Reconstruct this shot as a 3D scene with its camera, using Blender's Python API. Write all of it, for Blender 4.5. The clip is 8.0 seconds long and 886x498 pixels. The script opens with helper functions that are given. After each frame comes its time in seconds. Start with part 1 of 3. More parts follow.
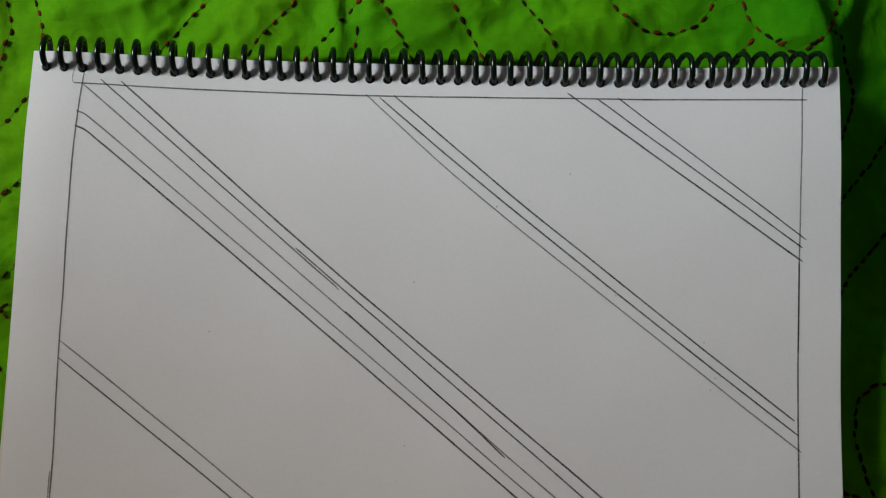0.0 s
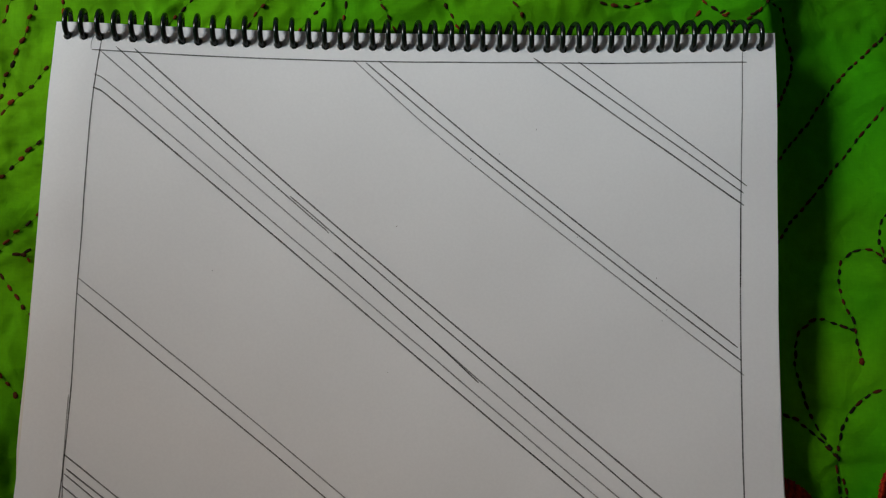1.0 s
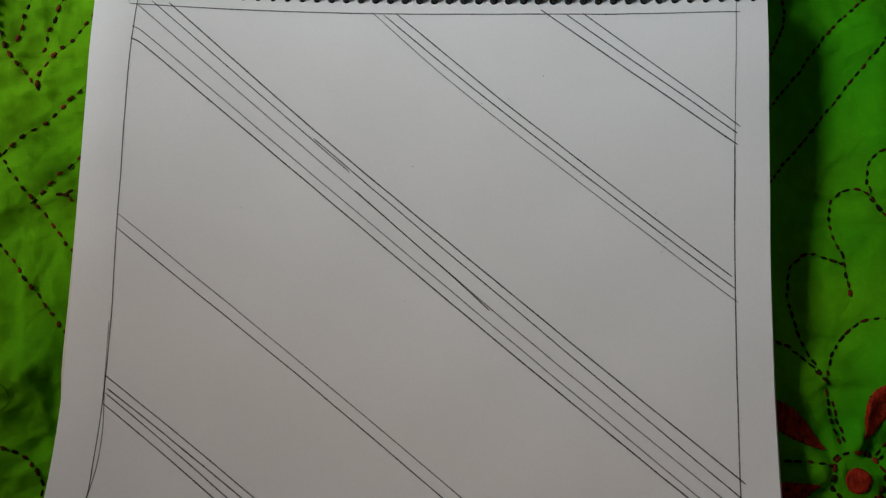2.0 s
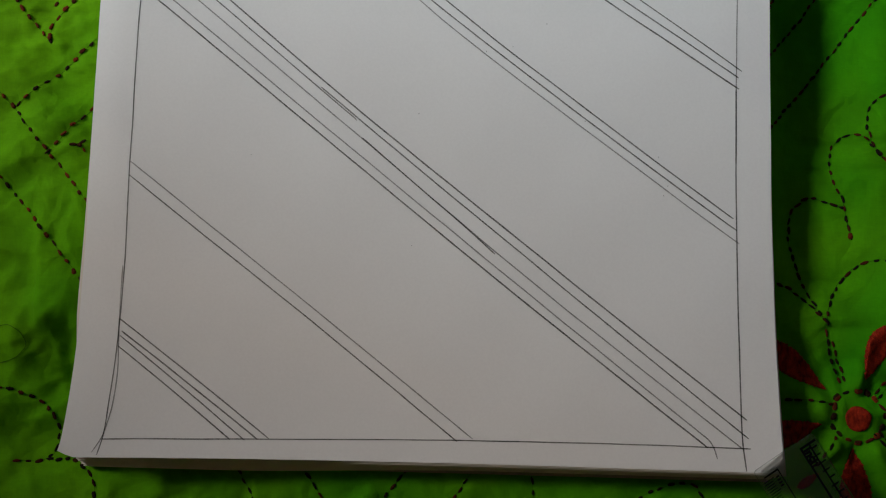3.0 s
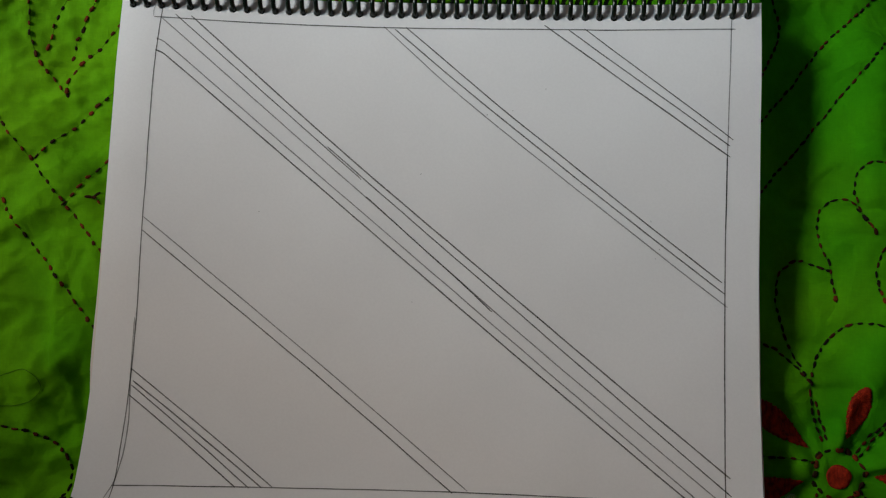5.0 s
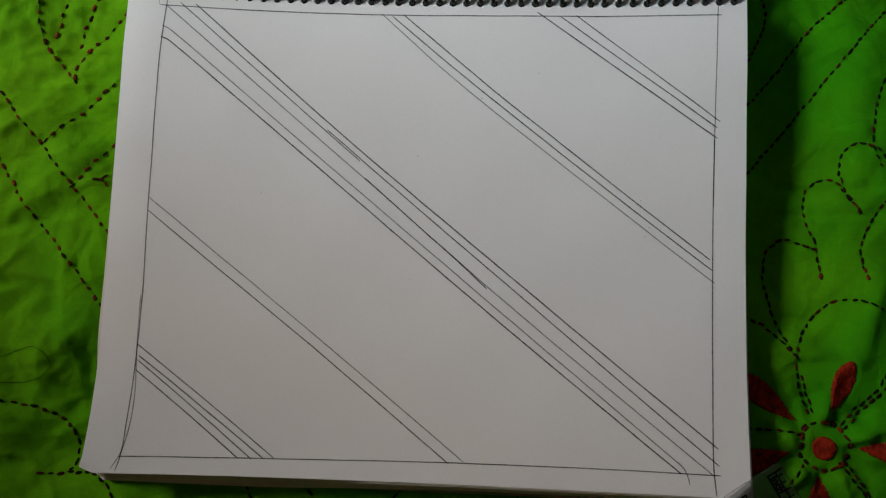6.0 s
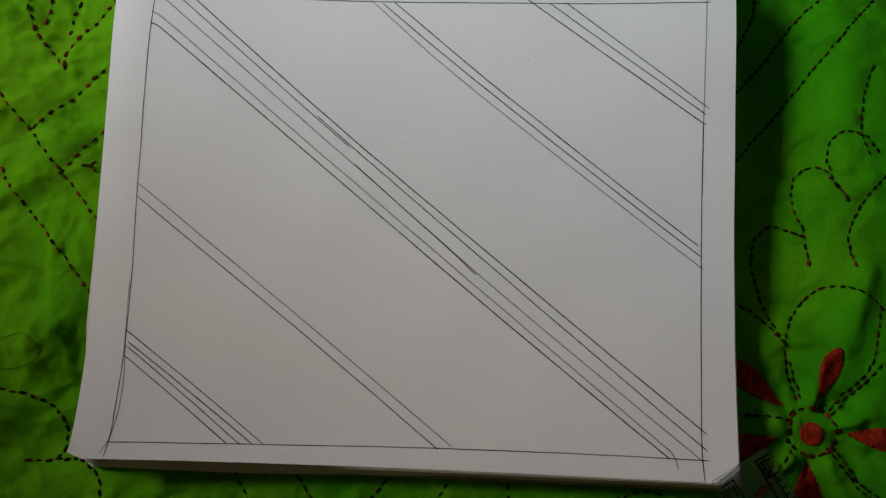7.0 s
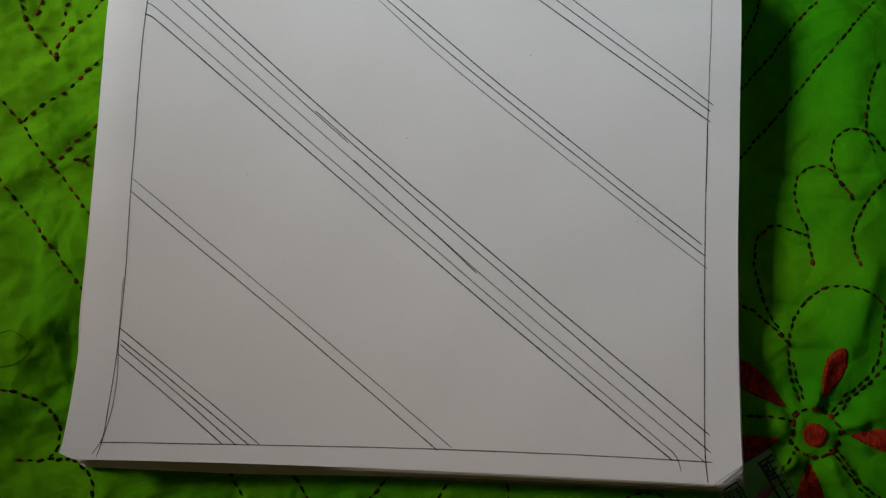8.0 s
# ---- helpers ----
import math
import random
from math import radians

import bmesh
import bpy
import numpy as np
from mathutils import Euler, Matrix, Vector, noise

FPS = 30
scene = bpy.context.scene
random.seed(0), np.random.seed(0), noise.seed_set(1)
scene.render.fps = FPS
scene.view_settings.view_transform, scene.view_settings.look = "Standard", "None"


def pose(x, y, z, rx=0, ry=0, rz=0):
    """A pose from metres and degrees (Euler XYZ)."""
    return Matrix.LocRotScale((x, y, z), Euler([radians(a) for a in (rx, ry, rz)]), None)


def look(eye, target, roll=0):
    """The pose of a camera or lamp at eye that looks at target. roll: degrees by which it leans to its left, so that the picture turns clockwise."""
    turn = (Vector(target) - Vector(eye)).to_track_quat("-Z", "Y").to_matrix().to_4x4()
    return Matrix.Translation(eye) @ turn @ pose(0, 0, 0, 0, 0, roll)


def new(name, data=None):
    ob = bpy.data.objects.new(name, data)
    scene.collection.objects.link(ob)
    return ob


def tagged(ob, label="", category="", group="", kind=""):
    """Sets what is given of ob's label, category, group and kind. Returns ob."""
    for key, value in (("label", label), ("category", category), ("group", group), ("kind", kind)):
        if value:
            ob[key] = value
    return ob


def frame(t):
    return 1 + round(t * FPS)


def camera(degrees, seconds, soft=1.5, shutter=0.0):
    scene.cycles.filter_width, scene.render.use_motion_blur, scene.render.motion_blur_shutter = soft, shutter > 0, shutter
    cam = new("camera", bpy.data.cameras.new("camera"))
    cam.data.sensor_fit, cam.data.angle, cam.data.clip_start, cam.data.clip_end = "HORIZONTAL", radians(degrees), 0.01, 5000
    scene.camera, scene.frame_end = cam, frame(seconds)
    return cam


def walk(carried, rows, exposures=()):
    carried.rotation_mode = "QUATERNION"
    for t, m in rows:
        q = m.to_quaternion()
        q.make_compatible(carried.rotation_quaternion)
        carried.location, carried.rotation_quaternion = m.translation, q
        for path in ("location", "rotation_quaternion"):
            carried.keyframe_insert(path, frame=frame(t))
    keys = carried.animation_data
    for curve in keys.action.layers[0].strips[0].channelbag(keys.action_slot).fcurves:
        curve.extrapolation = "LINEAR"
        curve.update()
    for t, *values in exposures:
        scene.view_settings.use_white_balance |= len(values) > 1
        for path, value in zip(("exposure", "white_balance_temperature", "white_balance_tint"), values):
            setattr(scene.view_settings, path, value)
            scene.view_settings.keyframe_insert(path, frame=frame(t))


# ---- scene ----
cam = camera(54.80, 8.0, soft=1.15)
PATH = [
    (0, 0.01390, 0.01540, 0.30788, 5.275, 1.490, 1.580),
    (0.5, 0.01930, 0.00330, 0.32272, 6.570, 1.190, 1.870),
    (1, 0.02293, -0.01580, 0.33836, 6.701, 1.428, 1.392),
    (1.5, 0.02218, -0.03322, 0.35187, 7.219, 1.891, 1.390),
    (2, 0.02331, -0.04573, 0.35836, 7.009, 2.177, 1.419),
    (2.2, 0.02302, -0.05302, 0.36027, 7.209, 2.184, 1.493),
    (2.567, 0.02317, -0.06150, 0.36197, 7.010, 2.347, 1.432),
    (2.933, 0.02393, -0.06499, 0.36247, 6.409, 2.618, 1.208),
    (3.3, 0.02524, -0.06206, 0.36456, 6.014, 2.825, 1.036),
    (3.5, 0.02617, -0.05821, 0.36652, 5.906, 2.958, 0.922),
    (4, 0.02922, -0.04456, 0.37654, 6.163, 2.696, 1.315),
    (4.2, 0.02911, -0.04078, 0.37755, 6.129, 2.747, 1.653),
    (4.567, 0.02837, -0.03691, 0.37886, 5.984, 2.817, 1.993),
    (4.933, 0.02699, -0.03740, 0.37923, 5.731, 2.944, 2.131),
    (5.3, 0.02723, -0.04088, 0.38138, 5.641, 3.066, 2.120),
    (5.5, 0.02849, -0.04373, 0.38402, 5.640, 3.153, 2.064),
    (6, 0.03063, -0.05128, 0.38959, 6.188, 3.124, 2.051),
    (6.5, 0.03197, -0.05622, 0.38982, 6.258, 2.976, 2.021),
    (7, 0.03218, -0.05731, 0.38915, 6.190, 2.634, 2.069),
    (7.5, 0.02878, -0.05617, 0.38685, 6.217, 2.192, 2.201),
    (8, 0.02742, -0.05527, 0.38347, 5.800, 1.943, 2.224),
]
walk(cam, [(t, pose(*row)) for t, *row in PATH], [(0.0, -0.19, 6480, 8), (8.0, -0.19, 6480, 8)])

# world, window light
world = bpy.data.worlds.new("world")
scene.world = world
world.use_nodes = True
sky = world.node_tree.nodes.new("ShaderNodeTexSky")
sky.sky_type, sky.sun_disc = "NISHITA", False
sky.air_density, sky.dust_density, sky.ozone_density = 0.5, 5.0, 0.5
sky.sun_elevation, sky.sun_rotation = radians(40), radians(-75)
world.node_tree.links.new(sky.outputs[0], world.node_tree.nodes["Background"].inputs[0])
world.node_tree.nodes["Background"].inputs[1].default_value = 0.12

# daylight falling in through the window of the west wall, partly cut by its south jamb:
# two unseen lamps, cool to the south and warm to the north, added to tint the page
LAMP = Vector((-2.10, 0.72, 1.80))
ASIDE = Vector((0.324, 0.946, 0.0))


def daylight(name, off, wide, energy, color):
    data = bpy.data.lights.new(name, "AREA")
    data.shape, data.size, data.size_y = "RECTANGLE", wide, 0.56
    data.energy, data.color = energy, color
    lamp = new(name, data)
    lamp.matrix_world = Matrix.Translation(ASIDE * off) @ look(LAMP, (0.0, 0.0, 0.0))


daylight("warm_key_light", 0.225, 0.45, 37.8, (1.0, 0.920, 0.850))
daylight("cool_key_light", -0.17, 0.34, 34.0, (0.620, 0.850, 1.0))


# ---- materials ----
def material(name, build):
    m = bpy.data.materials.new(name)
    m.use_nodes = True
    n, l = m.node_tree.nodes, m.node_tree.links
    build(n, l, n["Principled BSDF"])
    return m


def tex(n, l, scale, detail=4.0, rough=0.6, stretch=(1, 1, 1), turn=0.0):
    co, mp, tx = n.new("ShaderNodeTexCoord"), n.new("ShaderNodeMapping"), n.new("ShaderNodeTexNoise")
    mp.inputs["Scale"].default_value = stretch
    mp.inputs["Rotation"].default_value = (0, 0, turn)
    tx.inputs["Scale"].default_value, tx.inputs["Detail"].default_value, tx.inputs["Roughness"].default_value = scale, detail, rough
    l.new(co.outputs["Object"], mp.inputs[0])
    l.new(mp.outputs[0], tx.inputs["Vector"])
    return tx.outputs["Fac"]


def ramp(n, l, fac, a, b, lo=0.35, hi=0.65):
    r = n.new("ShaderNodeValToRGB")
    r.color_ramp.elements[0].position, r.color_ramp.elements[1].position = lo, hi
    r.color_ramp.elements[0].color, r.color_ramp.elements[1].color = (*a, 1), (*b, 1)
    l.new(fac, r.inputs[0])
    return r.outputs[0]


def blend(n, l, fac, a, b, mode="MIX"):
    x = n.new("ShaderNodeMix")
    x.data_type, x.blend_type = "RGBA", mode
    for sock, v in ((x.inputs[0], fac), (x.inputs[6], a), (x.inputs[7], b)):
        if isinstance(v, (int, float)):
            sock.default_value = v
        elif isinstance(v, tuple):
            sock.default_value = (*v, 1)
        else:
            l.new(v, sock)
    return x.outputs[2]


def bump(n, l, p, height, strength, distance):
    b = n.new("ShaderNodeBump")
    b.inputs["Strength"].default_value, b.inputs["Distance"].default_value = strength, distance
    l.new(height, b.inputs["Height"])
    l.new(b.outputs[0], p.inputs["Normal"])


def paper_nodes(tone):
    def build(n, l, p):
        big = ramp(n, l, tex(n, l, 14, 3), tuple(0.955 * c for c in tone), tone)
        l.new(blend(n, l, 0.35, big, ramp(n, l, tex(n, l, 900, 2), tuple(0.93 * c for c in tone), tone)), p.inputs["Base Color"])
        p.inputs["Roughness"].default_value = 0.62
        p.inputs["Specular IOR Level"].default_value = 0.3
        bump(n, l, p, tex(n, l, 1400, 3), 0.25, 0.0001)
    return build


def cloth_nodes(n, l, p):
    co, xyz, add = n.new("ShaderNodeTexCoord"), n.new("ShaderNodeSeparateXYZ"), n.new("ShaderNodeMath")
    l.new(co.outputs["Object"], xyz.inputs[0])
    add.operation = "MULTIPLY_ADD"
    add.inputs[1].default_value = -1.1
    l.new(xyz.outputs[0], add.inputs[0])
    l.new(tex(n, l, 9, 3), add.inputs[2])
    # greener east, yellower and lighter west: the light's tint put into the colour
    lit_hue = ramp(n, l, add.outputs[0], (0.038, 0.288, 0.0015), (0.134, 0.380, 0.003), 0.26, 0.80)
    slub = ramp(n, l, tex(n, l, 60, 5, 0.7), (0.80, 0.80, 0.80), (1, 1, 1))
    warp = tex(n, l, 1500, 2, 0.5, (1, 0.12, 1))
    weft = tex(n, l, 1500, 2, 0.5, (0.12, 1, 1))
    weave = blend(n, l, 0.5, warp, weft)
    l.new(blend(n, l, 0.35, blend(n, l, 1.0, lit_hue, slub, "MULTIPLY"), ramp(n, l, weave, (0.75, 0.75, 0.75), (1.1, 1.1, 1.1)), "MULTIPLY"), p.inputs["Base Color"])
    p.inputs["Roughness"].default_value = 0.85
    p.inputs["Specular IOR Level"].default_value = 0.06
    # crumpled facets: cells with sharp creases between them, bent by a slow noise
    swirl = n.new("ShaderNodeTexNoise")
    swirl.inputs["Scale"].default_value = 45
    l.new(co.outputs["Object"], swirl.inputs["Vector"])
    bent = n.new("ShaderNodeVectorMath")
    bent.operation = "MULTIPLY_ADD"
    bent.inputs[1].default_value = (0.022, 0.022, 0.0)
    l.new(swirl.outputs["Color"], bent.inputs[0])
    l.new(co.outputs["Object"], bent.inputs[2])
    heights = []
    for size in (52, 118):
        cell = n.new("ShaderNodeTexVoronoi")
        cell.feature = "DISTANCE_TO_EDGE"
        cell.voronoi_dimensions = "2D"
        cell.inputs["Scale"].default_value = size
        l.new(bent.outputs[0], cell.inputs["Vector"])
        heights.append(cell.outputs["Distance"])
    crumple = blend(n, l, 0.25, heights[0], heights[1])
    # thin sharp creases
    lines = []
    for size, seed in ((38, 3.0), (85, 8.0)):
        wave = n.new("ShaderNodeTexNoise")
        wave.noise_dimensions = "4D"
        wave.inputs["W"].default_value, wave.inputs["Scale"].default_value, wave.inputs["Detail"].default_value = seed, size, 1.0
        l.new(bent.outputs[0], wave.inputs["Vector"])
        off, sharp = n.new("ShaderNodeMath"), n.new("ShaderNodeMapRange")
        off.operation = "SUBTRACT"
        off.inputs[1].default_value = 0.5
        l.new(wave.outputs["Fac"], off.inputs[0])
        away = n.new("ShaderNodeMath")
        away.operation = "ABSOLUTE"
        l.new(off.outputs[0], away.inputs[0])
        sharp.inputs["From Min"].default_value, sharp.inputs["From Max"].default_value = 0.0, 0.10
        sharp.inputs["To Min"].default_value, sharp.inputs["To Max"].default_value = 1.0, 0.0
        l.new(away.outputs[0], sharp.inputs["Value"])
        lines.append(sharp.outputs["Result"])
    creases = blend(n, l, 0.4, lines[0], lines[1])
    bump(n, l, p, blend(n, l, 0.06, blend(n, l, 0.13, crumple, creases), weave), 1.0, 0.0016)


def thread_nodes(dark, red, lo, hi, joined=False):
    def build(n, l, p):
        if joined:
            chance = n.new("ShaderNodeNewGeometry").outputs["Random Per Island"]
        else:
            chance = n.new("ShaderNodeObjectInfo").outputs["Random"]
        tone = ramp(n, l, chance, dark, red, lo, hi)
        fibre = tex(n, l, 1800, 3, 0.6, (0.25, 1, 1))
        l.new(blend(n, l, 0.6, tone, ramp(n, l, fibre, (0.45, 0.45, 0.45), (1, 1, 1)), "MULTIPLY"), p.inputs["Base Color"])
        p.inputs["Roughness"].default_value = 0.8
        p.inputs["Specular IOR Level"].default_value = 0.08
        bump(n, l, p, fibre, 0.5, 0.0003)
    return build


def satin_nodes(n, l, p):
    fibre = tex(n, l, 700, 4, 0.65, (1, 0.5, 1))
    l.new(ramp(n, l, fibre, (0.11, 0.008, 0.003), (0.37, 0.028, 0.009)), p.inputs["Base Color"])
    p.inputs["Roughness"].default_value = 0.8
    p.inputs["Specular IOR Level"].default_value = 0.08
    bump(n, l, p, fibre, 0.6, 0.0004)


def graphite_nodes(cover):
    def build(n, l, p):
        p.inputs["Base Color"].default_value = (0.030, 0.029, 0.031, 1)
        p.inputs["Roughness"].default_value = 0.5
        grain = ramp(n, l, tex(n, l, 2600, 3), (cover - 0.3,) * 3, (cover + 0.15,) * 3, 0.3, 0.7)
        long = ramp(n, l, tex(n, l, 55, 2), (0.72,) * 3, (1.0,) * 3, 0.3, 0.7)
        l.new(blend(n, l, 1.0, grain, long, "MULTIPLY"), p.inputs["Alpha"])
    return build


def plain(color, rough, spec=0.5, grain=300.0, vary=0.85):
    def build(n, l, p):
        l.new(ramp(n, l, tex(n, l, grain, 4), tuple(vary * c for c in color), color), p.inputs["Base Color"])
        p.inputs["Roughness"].default_value = rough
        p.inputs["Specular IOR Level"].default_value = spec
    return build


def clear_nodes(n, l, p):
    through_it, gloss, mix, rim = n.new("ShaderNodeBsdfTransparent"), n.new("ShaderNodeBsdfGlossy"), n.new("ShaderNodeMixShader"), n.new("ShaderNodeFresnel")
    through_it.inputs["Color"].default_value = (0.955, 0.965, 0.96, 1)
    gloss.inputs["Roughness"].default_value = 0.06
    rim.inputs["IOR"].default_value = 1.45
    l.new(rim.outputs[0], mix.inputs[0])
    l.new(through_it.outputs[0], mix.inputs[1])
    l.new(gloss.outputs[0], mix.inputs[2])
    # a little white diffuse stands in for the hazy reflection on the blade
    haze, veiled = n.new("ShaderNodeBsdfDiffuse"), n.new("ShaderNodeMixShader")
    haze.inputs["Color"].default_value = (0.8, 0.8, 0.8, 1)
    veiled.inputs[0].default_value = 0.012
    l.new(mix.outputs[0], veiled.inputs[1])
    l.new(haze.outputs[0], veiled.inputs[2])
    l.new(veiled.outputs[0], n["Material Output"].inputs["Surface"])
    n.remove(p)


PAPER = material("drawing_paper", paper_nodes((0.803, 0.80, 0.805)))
PAGES = material("page_edges", paper_nodes((0.76, 0.72, 0.66)))
BOARD = material("grey_board", plain((0.30, 0.28, 0.26), 0.8))
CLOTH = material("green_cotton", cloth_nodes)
THREAD = material("red_thread", thread_nodes((0.022, 0.012, 0.004), (0.210, 0.034, 0.008), 0.25, 1.0))
DARK_THREAD = material("dark_thread", thread_nodes((0.011, 0.008, 0.004), (0.085, 0.013, 0.006), 0.55, 1.0))
THREAD_ROW = material("red_thread_row", thread_nodes((0.022, 0.012, 0.004), (0.210, 0.034, 0.008), 0.25, 1.0, True))
DARK_THREAD_ROW = material("dark_thread_row", thread_nodes((0.011, 0.008, 0.004), (0.085, 0.013, 0.006), 0.55, 1.0, True))
SEAM = material("seam_thread", plain((0.028, 0.080, 0.006), 0.8, 0.1))
SATIN = material("satin_stitch", satin_nodes)
COIL = material("coil_plastic", plain((0.004, 0.010, 0.006), 0.17, 0.42, 80.0, 0.7))
PENCIL = material("graphite", graphite_nodes(0.88))
FAINT = material("faint_graphite", graphite_nodes(0.69))
CLEAR = material("clear_plastic", clear_nodes)
PRINT = material("black_print", plain((0.004, 0.005, 0.005), 0.6, 0.05))
WALL = material("wall_paint", plain((0.80, 0.66, 0.48), 0.8, 0.2, 6.0, 0.94))
WARM_BOUNCE = material("peach_bounce", plain((0.74, 0.43, 0.27), 0.8, 0.2, 6.0, 0.94))
FLOOR = material("floor_tiles", plain((0.30, 0.27, 0.24), 0.5, 0.4, 8.0, 0.8))


# ---- mesh helpers ----
def part(name, bm, mat, parent=None, label=""):
    me = bpy.data.meshes.new(name)
    bm.to_mesh(me)
    bm.free()
    me.materials.append(mat)
    ob = new(name, me)
    ob.parent = parent
    return tagged(ob, label)


def smooth(ob):
    ob.data.polygons.foreach_set("use_smooth", [True] * len(ob.data.polygons))
    return ob


def spline(points, step):
    """Even points along a smooth curve through the given ones, in the units given."""
    pts = [np.array(p, float) for p in points]
    pts = [2 * pts[0] - pts[1]] + pts + [2 * pts[-1] - pts[-2]]
    gap = [np.hypot(*(q - p)[:2]) for p, q in zip(pts, pts[1:])]
    way = [((pts[k] - pts[k - 1]) / gap[k - 1] * gap[k] + (pts[k + 1] - pts[k]) / gap[k] * gap[k - 1]) / (gap[k - 1] + gap[k]) for k in range(1, len(pts) - 1)]
    fine = []
    for k in range(1, len(pts) - 2):
        p, q, h = pts[k], pts[k + 1], gap[k]
        m, o = way[k - 1] * min(1.0, 2 * gap[k - 1] / h), way[k] * min(1.0, 2 * gap[k + 1] / h)
        for s in np.linspace(0, 1, 40, endpoint=False):
            fine.append((2 * s ** 3 - 3 * s * s + 1) * p + (s ** 3 - 2 * s * s + s) * h * m + (3 * s * s - 2 * s ** 3) * q + (s ** 3 - s * s) * h * o)
    fine.append(pts[-2])
    fine = np.array(fine)
    run = np.r_[0, np.cumsum(np.hypot(*np.diff(fine[:, :2], axis=0).T))]
    count = max(2, int(round(run[-1] / step)) + 1)
    at = np.linspace(0, run[-1], count)
    return np.stack([np.interp(at, run, fine[:, k]) for k in range(fine.shape[1])], 1)


def sheet(xs, ys, top, thick):
    """A thin closed sheet over a grid; top(x, y) gives the place of its upper face."""
    bm = bmesh.new()
    up = [[bm.verts.new(top(x, y)) for x in xs] for y in ys]
    low = [[bm.verts.new(v.co - Vector((0, 0, thick(x, y) if callable(thick) else thick))) for v, x in zip(row, xs)] for row, y in zip(up, ys)]
    nx, ny = len(xs), len(ys)
    for j in range(ny - 1):
        for i in range(nx - 1):
            bm.faces.new((up[j][i], up[j][i + 1], up[j + 1][i + 1], up[j + 1][i]))
            bm.faces.new((low[j][i], low[j + 1][i], low[j + 1][i + 1], low[j][i + 1]))
    rim = [(0, i) for i in range(nx)] + [(j, nx - 1) for j in range(1, ny)] + [(ny - 1, i) for i in range(nx - 2, -1, -1)] + [(j, 0) for j in range(ny - 2, 0, -1)]
    a = [bm.verts.new(up[j][i].co) for j, i in rim]
    b = [bm.verts.new(low[j][i].co) for j, i in rim]
    for k in range(len(rim)):
        m = (k + 1) % len(rim)
        bm.faces.new((a[k], b[k], b[m], a[m]))
    return bm


def tube(points, radius, sides=8, closed_ends=True):
    bm = bmesh.new()
    pts = [Vector(p) for p in points]
    rings = []
    for k, p in enumerate(pts):
        way = (pts[min(k + 1, len(pts) - 1)] - pts[max(k - 1, 0)]).normalized()
        side = way.cross(Vector((0.3, 0.1, 1))).normalized()
        up = side.cross(way)
        r = radius(k / (len(pts) - 1)) if callable(radius) else radius
        rings.append([bm.verts.new(p + r * (math.cos(a) * side + math.sin(a) * up)) for a in [2 * math.pi * s / sides for s in range(sides)]])
    for a, b in zip(rings, rings[1:]):
        for s in range(sides):
            bm.faces.new((a[s], a[(s + 1) % sides], b[(s + 1) % sides], b[s]))
    if closed_ends:
        bm.faces.new(list(reversed(rings[0])))
        bm.faces.new(rings[-1])
    return bm


def box(bm, lo, hi):
    v = [bm.verts.new((x, y, z)) for z in (lo[2], hi[2]) for y in (lo[1], hi[1]) for x in (lo[0], hi[0])]
    for f in ((0, 2, 3, 1), (4, 5, 7, 6), (0, 1, 5, 4), (2, 6, 7, 3), (0, 4, 6, 2), (1, 3, 7, 5)):
        bm.faces.new([v[i] for i in f])


# ---- unseen room, added to close the place and shape its light ----
def slab(name, lo, hi, mat, label, *more):
    bm = bmesh.new()
    box(bm, lo, hi)
    for a, b in more:
        box(bm, a, b)
    return tagged(part(name, bm, mat), label, name.split("_")[0], kind="structure")


slab("floor", (-0.85, -0.50, -0.13), (2.4, 1.4, -0.03), FLOOR, "plain brown floor under the green bedspread")
slab("ceiling", (-0.85, -0.50, 2.5), (2.4, 1.4, 2.6), WALL, "plain off-white painted ceiling")
slab("wall_east", (2.3, -0.50, -0.03), (2.4, 1.4, 2.5), WALL, "plain off-white painted wall")
# opening added here to let in sky as soft fill
slab("wall_north", (-0.75, 1.3, -0.03), (2.3, 1.4, 0.35), WALL, "unseen off-white wall with a wide opening added for sky fill",
     ((-0.75, 1.3, 0.35), (-0.5, 1.4, 1.7)), ((1.3, 1.3, 0.35), (2.3, 1.4, 1.7)), ((-0.75, 1.3, 1.7), (2.3, 1.4, 2.5)))
# unseen reflector: warms the south of the page
slab("wall_south", (-0.75, -0.50, -0.03), (2.3, -0.40, 2.5), WARM_BOUNCE, "unseen peach wall added close by to bounce warm light")
# unseen wall; its south jamb is placed to dim the pad southwards
JAMB_S, JAMB_N, SILL, HEAD = 0.205, 0.75, 0.38, 0.92
slab("wall_west", (-0.85, -0.50, -0.03), (-0.75, 1.4, SILL), WALL, "unseen off-white wall, window opening set to shade the pad's south",
     ((-0.85, -0.50, SILL), (-0.75, JAMB_S, HEAD)), ((-0.85, JAMB_N, SILL), (-0.75, 1.4, HEAD)), ((-0.85, -0.50, HEAD), (-0.75, 1.4, 2.5)))


# ---- the bedspread ----
def ease(a, b, x):
    s = min(1.0, max(0.0, (x - a) / (b - a)))
    return s * s * (3 - 2 * s)


